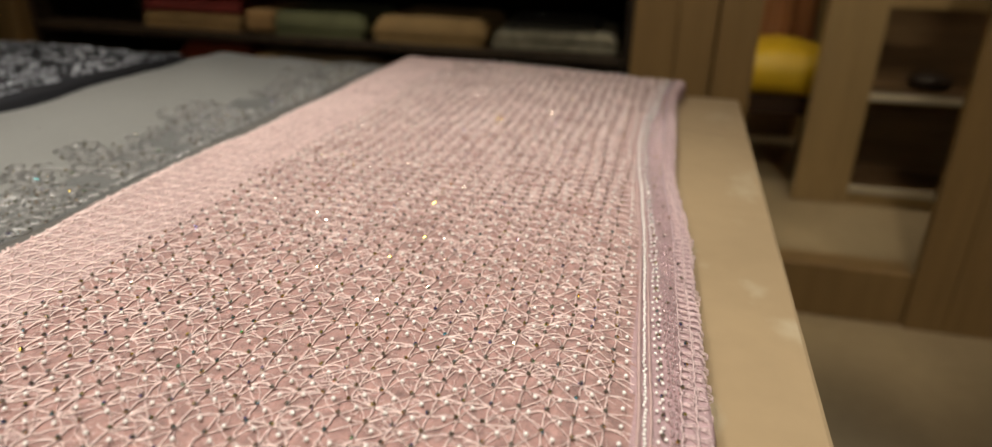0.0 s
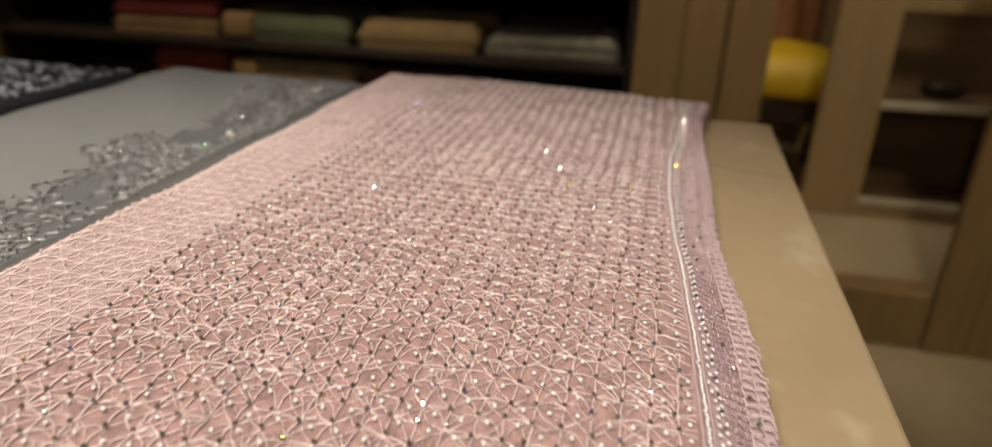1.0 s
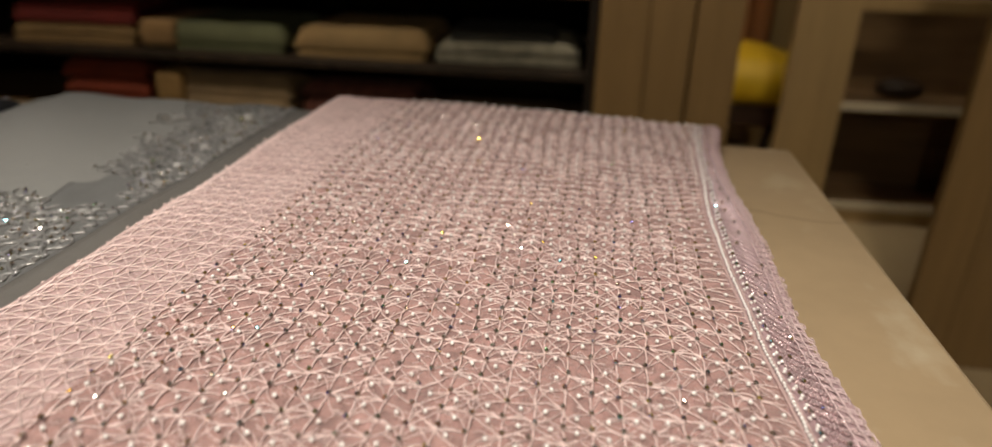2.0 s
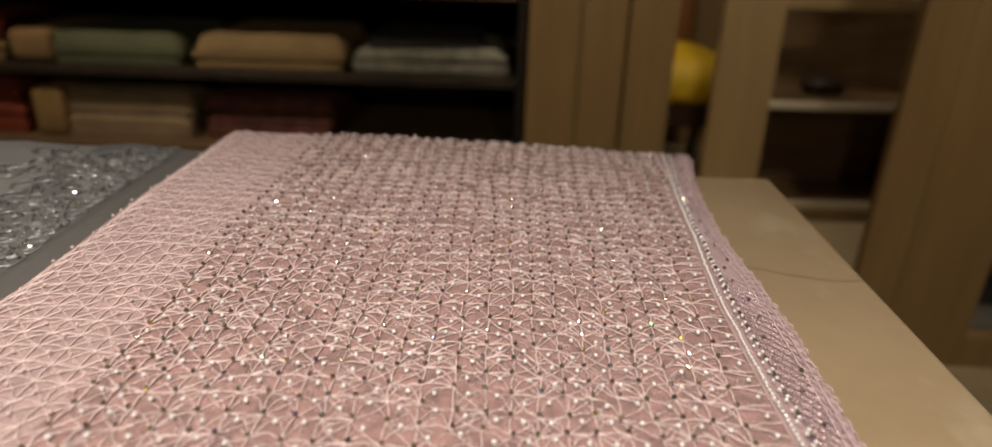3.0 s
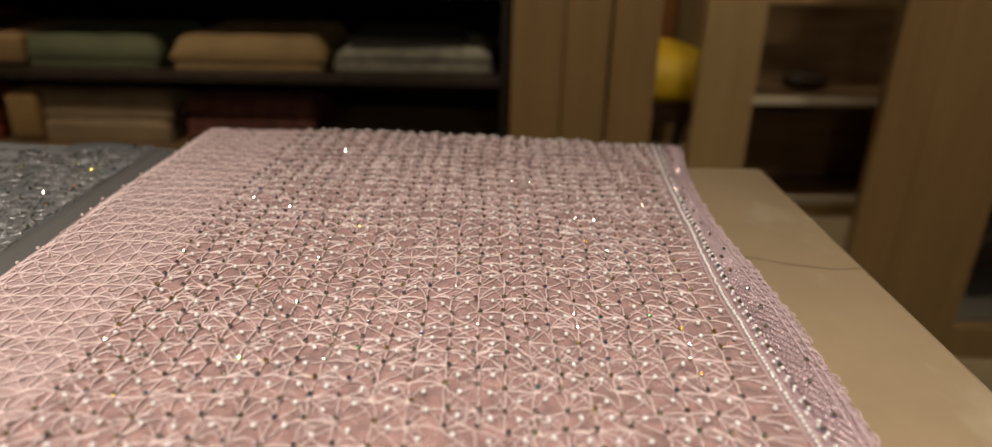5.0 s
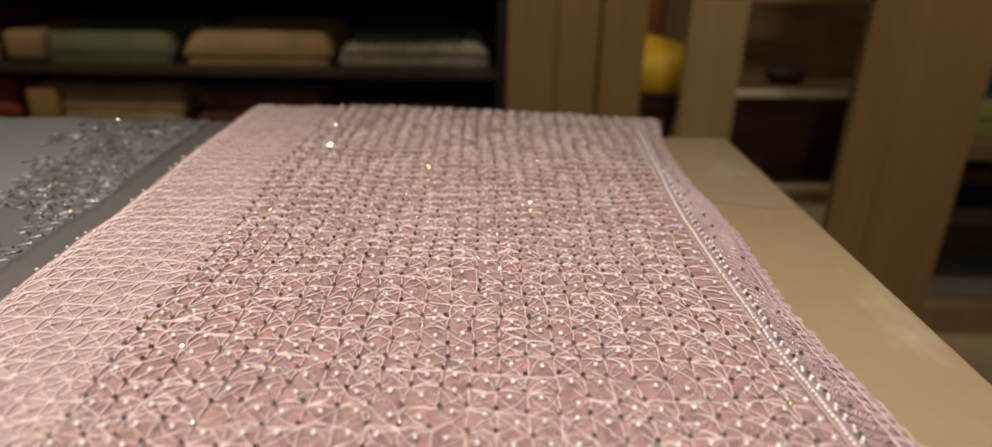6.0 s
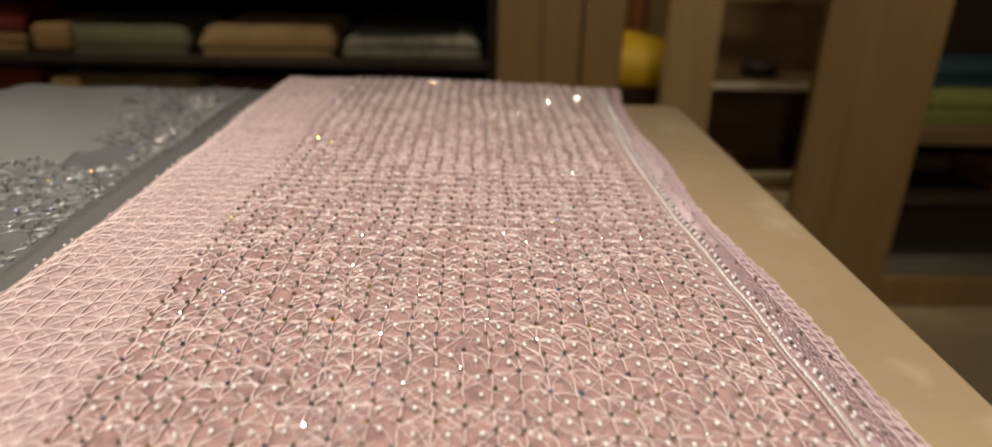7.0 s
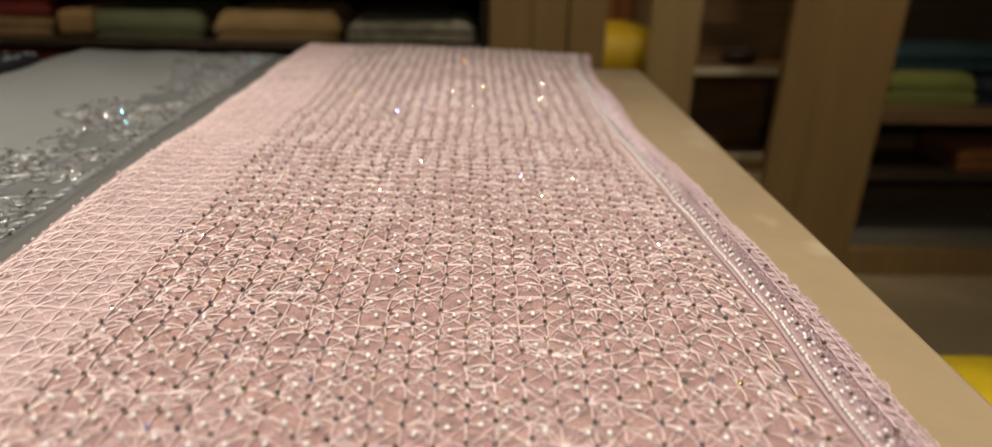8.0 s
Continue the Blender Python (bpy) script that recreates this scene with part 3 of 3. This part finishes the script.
# loose fuzz of fine fibres over the fabric
fuzz = Soup()
for q in range(7000):
    x, y, t = rng.uniform(XL + 0.01, 0.025), rng.uniform(0.05, YF - 0.01), rng.uniform(0, 6.28)
    length, bend = rng.uniform(0.0015, 0.0045), rng.gauss(0, 0.5)
    fuzz.tube([on(x + length * f * math.cos(t + bend * f), y + length * f * math.sin(t + bend * f), 0.0003 + 0.0005 * f) for f in (-1, -0.33, 0.33, 1)], 0.00013)
fuzz.done("fibre_fuzz", THREAD, saree, "fine loose fibres")

# beaded edge of the saree
cord, seed, pairs_p, pairs_c, rice, lace = Soup(), Soup(), Soup(), Soup(), Soup(), Soup()


def edge(x, y, lift=0.0):
    return (x + flare(x, y), y, pink_z(x, y) + 0.0008 + lift)


y = -0.14
pts_a, pts_b = [], []
while y < YF - 0.004:
    tx = trim_x(y)
    pts_a.append(edge(tx - 0.0022, y, 0.0002))
    pts_b.append(edge(tx + 0.0020, y, 0.0002))
    seed.put(TINY_BALL, Matrix.Translation(edge(tx + rng.gauss(0, 0.0002), y, 0.0009)))
    y += 0.0026
cord.tube(pts_a, 0.0010, 6)
cord.tube(pts_b, 0.0008, 6)
y = -0.14
k = 0
while y < YF - 0.006:
    tx = trim_x(y)
    span = max(0.006, XR - 0.010 - tx)
    for dx, dy in ((0.0044, -0.0012), (0.0068, 0.0016)):
        pairs_p.put(SMALL_BALL, Matrix.Translation(edge(tx + dx + rng.gauss(0, 0.0004), y + dy, 0.0012)))
    if k % 2 == 0:
        pairs_c.put(GEM, Matrix.Translation(edge(tx + 0.0058, y + 0.0030, 0.0012)) @ Euler((rng.gauss(0, 0.2), rng.gauss(0, 0.2), rng.uniform(0, 6))).to_matrix().to_4x4())
    n = int((span - 0.008) / 0.0019) + 2
    for q in range(n):
        for sub in (0.0, 0.0022):
            x = tx + 0.0088 + q * 0.0019
            if x < XR - 0.009:
                rice.put(RICE_BALL, Matrix.Translation(edge(x + rng.gauss(0, 0.0002), y + sub - 0.0005 * q + rng.gauss(0, 0.0002), 0.0007)))
    if k % 3 == 0:
        pairs_c.put(GEM, Matrix.Translation(edge(tx + 0.0088 + span * rng.uniform(0.1, 0.7), y + 0.0015, 0.0016)) @ Euler((rng.gauss(0, 0.3), rng.gauss(0, 0.3), 0)).to_matrix().to_4x4())
    y += 0.0064
    k += 1
# looped lace along the outer edge
y = -0.14
while y < YF - 0.008:
    for x0, x1 in ((XR - 0.0105, XR - 0.0045), (XR - 0.0052, XR + 0.0020)):
        loop, reach = [], rng.uniform(0.82, 1.18)
        for q in range(9):
            t = math.pi * q / 8
            x = x0 + (x1 - x0) * reach * math.sin(t)
            z = pink_z(min(x, XR), y) + 0.0012 - (0.002 if x > XR else 0)
            loop.append((x + flare(min(x, XR), y), y + 0.0037 * (1 - math.cos(t)) + rng.gauss(0, 0.0003), z))
        lace.tube(loop, 0.00034)
        loop = [(a, 2 * y + 0.0074 - b + 0.0012, c + 0.0004) for a, b, c in loop]
        lace.tube(loop, 0.00030)
    y += 0.0070
for off in (0.0048, 0.0104):
    line = []
    y = -0.14
    while y < YF - 0.004:
        line.append(edge(XR - off + 0.0004 * math.sin(y * 900), y, 0.0012))
        y += 0.004
    lace.tube(line, 0.0004, 4)
cord.done("piping", PIPING, saree, "dusty pink cord piping")
seed.done("seed_bead_line", PEARL, saree, "single line of white seed beads")
pairs_p.done("edge_pearl_work", PEARL, saree, "pairs of white pearls")
pairs_c.done("edge_crystal_work", CRYSTAL, saree, "cut crystals along the border", False)
rice.done("striped_beadwork", ROSE, saree, "slanting stripes of rose silver beads")
# small clear beads hanging from the other edge
hem = Soup()
y = 0.0
while y < YF - 0.02:
    hem.put(PEARL_BALL, Matrix.Translation((XL - 0.0035 + rng.gauss(0, 0.0009), y, pink_z(XL, y) - 0.004 + rng.uniform(0, 0.003))))
    y += rng.choice((0.007, 0.011, 0.024))
hem.done("hem_bead_work", CLEAR, saree, "small clear beads along the folded edge")
lace.done("lace_edge", LACE_THREAD, saree, "looped pale pink lace edge")


# grey saree
GX0, GX1, GY = -0.668, -0.334, 0.980
GREY = mat("grey_silk", (0.208, 0.202, 0.190), 0.5, vary=0.06, scale=8, bump=0.25, bump_scale=900)
SILVER = mat("grey_silver_cord", (0.31, 0.30, 0.29), 0.3, metal=0.5, vary=0.25, scale=90)


def grey_z(x, y):
    z = 0.8405 + 0.006 * (1 - smooth(-0.60, -0.42, x))
    z += 0.0035 * noise.noise((x * 6, y * 4 + 2, 4.0)) + 0.0030 * noise.noise((x * 11 + y * 9, y * 3 - x * 4, 1.0)) + 0.0012 * (1 - abs(noise.noise((x * 9 + y * 7, y * 2, 6.0)))) ** 6
    if x < GX0 + 0.05:
        z -= 0.011 * (1 - smooth(GX0, GX0 + 0.05, x))
    z += 0.003 * smooth(0.6, 0.9, y) - 0.006 * smooth(GY - 0.012, GY, y)
    return z


def sheet(name, x0, x1, y0, y1, fz, nx, ny, material, parent, label, ripple=0.004):
    vs, fs = [], []
    for j in range(ny + 1):
        for i in range(nx + 1):
            u, w_ = i / nx, j / ny
            x, y = x0 + (x1 - x0) * u, y0 + (y1 - y0) * w_
            ox = ripple * noise.noise((y * 8, x0, 0)) * (1 - u)
            oy = ripple * noise.noise((x * 13, y1, 4.0)) * smooth(0.9, 1.0, w_)
            vs.append((x + ox, y + oy, fz(x, y)))
    w_ = nx + 1
    for j in range(ny):
        for i in range(nx):
            a = j * w_ + i
            fs.append((a, a + 1, a + w_ + 1, a + w_))
    rim = list(range(nx + 1)) + [j * w_ + nx for j in range(1, ny + 1)] + [ny * w_ + i for i in range(nx - 1, -1, -1)] + [j * w_ for j in range(ny - 1, 0, -1)]
    ring = []
    for r in rim:
        ring.append(len(vs))
        vs.append((vs[r][0], vs[r][1], TZ + 0.0006))
    for k in range(len(rim)):
        q = (k + 1) % len(rim)
        fs.append((rim[k], ring[k], ring[q], rim[q]))
    fs.append(tuple(ring))
    return arrays(name, vs, fs, material, parent, label, True)


grey = thing("grey_saree", "smooth grey folded saree with silver scrollwork border", "saree")
sheet("fabric", GX0, GX1, -0.3, GY, grey_z, 60, 150, GREY, grey, "plain soft grey fabric")
SELV = mat("grey_selvedge", (0.115, 0.106, 0.096), 0.55, vary=0.08, scale=20, bump=0.3, bump_scale=900)
NETTING = mat("grey_net_ground", (0.122, 0.120, 0.116), 0.55, vary=0.15, scale=60, bump=0.4, bump_scale=700)
sheet("net_ground", -0.44, -0.374, -0.3, GY - 0.004, lambda x, y: grey_z(x, y) + 0.0004, 10, 220, NETTING, grey, "darker net ground under the scrollwork", 0.02)
sheet("selvedge", -0.374, GX1 + 0.0, -0.3, GY - 0.003, lambda x, y: grey_z(x, y) + 0.0006, 6, 150, SELV, grey, "darker sheer selvedge strip", 0.002)
vine, dots, glint = Soup(), Soup(), Soup()


def g_on(x, y, lift=0.0008):
    return (x, y, grey_z(x, y) + lift)


def curl(x, y, heading, length, turn, r, curlup):
    pts = []
    n = 16
    for q in range(n + 1):
        pts.append(g_on(x, y, 0.0007 + 0.0003 * (q % 2)))
        heading += turn / n * (1 + curlup * q / n)
        x += math.cos(heading) * length / n
        y += math.sin(heading) * length / n
        if x > -0.375:
            x = -0.375
    vine.tube(pts, r, 4)
    return x, y, heading


y = -0.25
while y < GY - 0.02:
    # one spray: a stem rising from the selvedge with curling side shoots
    x0 = -0.377
    a, b, h = x0, y, radians(150)
    for s_ in range(5):
        length = rng.uniform(0.018, 0.026)
        na, nb, nh = curl(a, b, h, length, rng.choice((-1, 1)) * rng.uniform(0.3, 0.9), 0.00125, 0)
        for sgn in (1, -1):
            curl(na, nb, nh + sgn * rng.uniform(0.4, 0.9), rng.uniform(0.022, 0.034), sgn * rng.uniform(1.8, 3.0), 0.00105, 1.6)
            if rng.random() < 0.75:
                curl(na, nb, nh + sgn * rng.uniform(0.9, 1.6), rng.uniform(0.012, 0.02), -sgn * rng.uniform(1.0, 2.2), 0.00085, 1.0)
        for q in range(4):
            tx, ty = na + rng.gauss(0, 0.009), nb + rng.gauss(0, 0.009)
            if -0.50 < tx < -0.377 and ty < GY - 0.012:
                dots.put(SMALL_BALL, Matrix.Translation(g_on(tx, ty, 0.0007)))
                if rng.random() < 0.8:
                    glint.put(GEM, Matrix.Translation(g_on(tx + 0.002, ty, 0.001)) @ Euler((rng.gauss(0, 0.25), rng.gauss(0, 0.25), 0)).to_matrix().to_4x4())
        a, b, h = na, nb, nh * 0.6 + radians(150) * 0.4
        if a < -0.470 or b > GY - 0.03:
            break
    y += 0.0225
y = -0.25
while y < GY - 0.012:
    arc = [g_on(-0.378 - 0.0055 * math.sin(math.pi * q / 8), y + 0.011 * q / 8) for q in range(9)]
    vine.tube(arc, 0.0011, 4)
    y += 0.011
for q in range(46):
    tx, ty = rng.uniform(-0.64, -0.49), rng.uniform(-0.1, GY - 0.03)
    dots.put(SMALL_BALL, Matrix.Translation(g_on(tx, ty, 0.0004)))
vine.done("scrollwork", SILVER, grey, "corded silver scrollwork vines")
dots.done("bead_work", SILVER, grey, "small silver beads")
glint.done("crystal_work", CRYSTAL, grey, "scattered cut crystals", False)

# black saree with silver lace
black = thing("black_saree", "black folded saree covered with silver lace", "saree")
BX0, BX1, BY = -1.02, -0.672, 0.945
INK = mat("black_silk", (0.006, 0.006, 0.009), 0.7, vary=0.3, scale=20, bump=0.3, bump_scale=600)
LACE = mat("silver_lace", (0.52, 0.53, 0.58), 0.4, metal=0.2, vary=0.3, scale=120)


def black_z(x, y):
    z = 0.850 + 0.003 * noise.noise((x * 7, y * 5, 9.0))
    z -= 0.010 * smooth(BX1 - 0.010, BX1, x)
    z -= 0.010 * smooth(BY - 0.02, BY, y)
    return z


sheet("fabric", BX0, BX1, -0.3, BY, black_z, 40, 110, INK, black, "black silk ground")
lacework, sparks = Soup(), Soup()
flake = ball(0.0030, 6, 3, 0.25)
for q in range(8500):
    tx, ty = rng.uniform(BX0 + 0.01, BX1 - 0.009), rng.uniform(0.0, BY - 0.012)
    pattern = noise.noise((tx * 42, ty * 42, 5.0)) + 0.4 * noise.noise((tx * 110, ty * 110, 2.0))
    if pattern > -0.02:
        m = Matrix.LocRotScale((tx, ty, black_z(tx, ty) + 0.0006), Euler((0, 0, rng.uniform(0, 6))), (rng.uniform(0.5, 1.3), rng.uniform(0.4, 0.9), 1))
        lacework.put(flake, m)
for q in range(120):
    tx, ty = rng.uniform(BX0 + 0.01, BX1 - 0.03), rng.uniform(0.2, BY - 0.012)
    sparks.put(GEM, Matrix.Translation((tx, ty, black_z(tx, ty) + 0.0012)) @ Euler((rng.gauss(0, 0.25), rng.gauss(0, 0.25), 0)).to_matrix().to_4x4())
lacework.done("lacework", LACE, black, "silver floral lacework")
sparks.done("crystal_work", CRYSTAL, black, "scattered crystals", False)

# the crystals and pearls in the middle of the pink saree, one by one
for me, name, m in singles:
    ob = new(name, me)
    ob.parent = saree
    ob.matrix_world = m
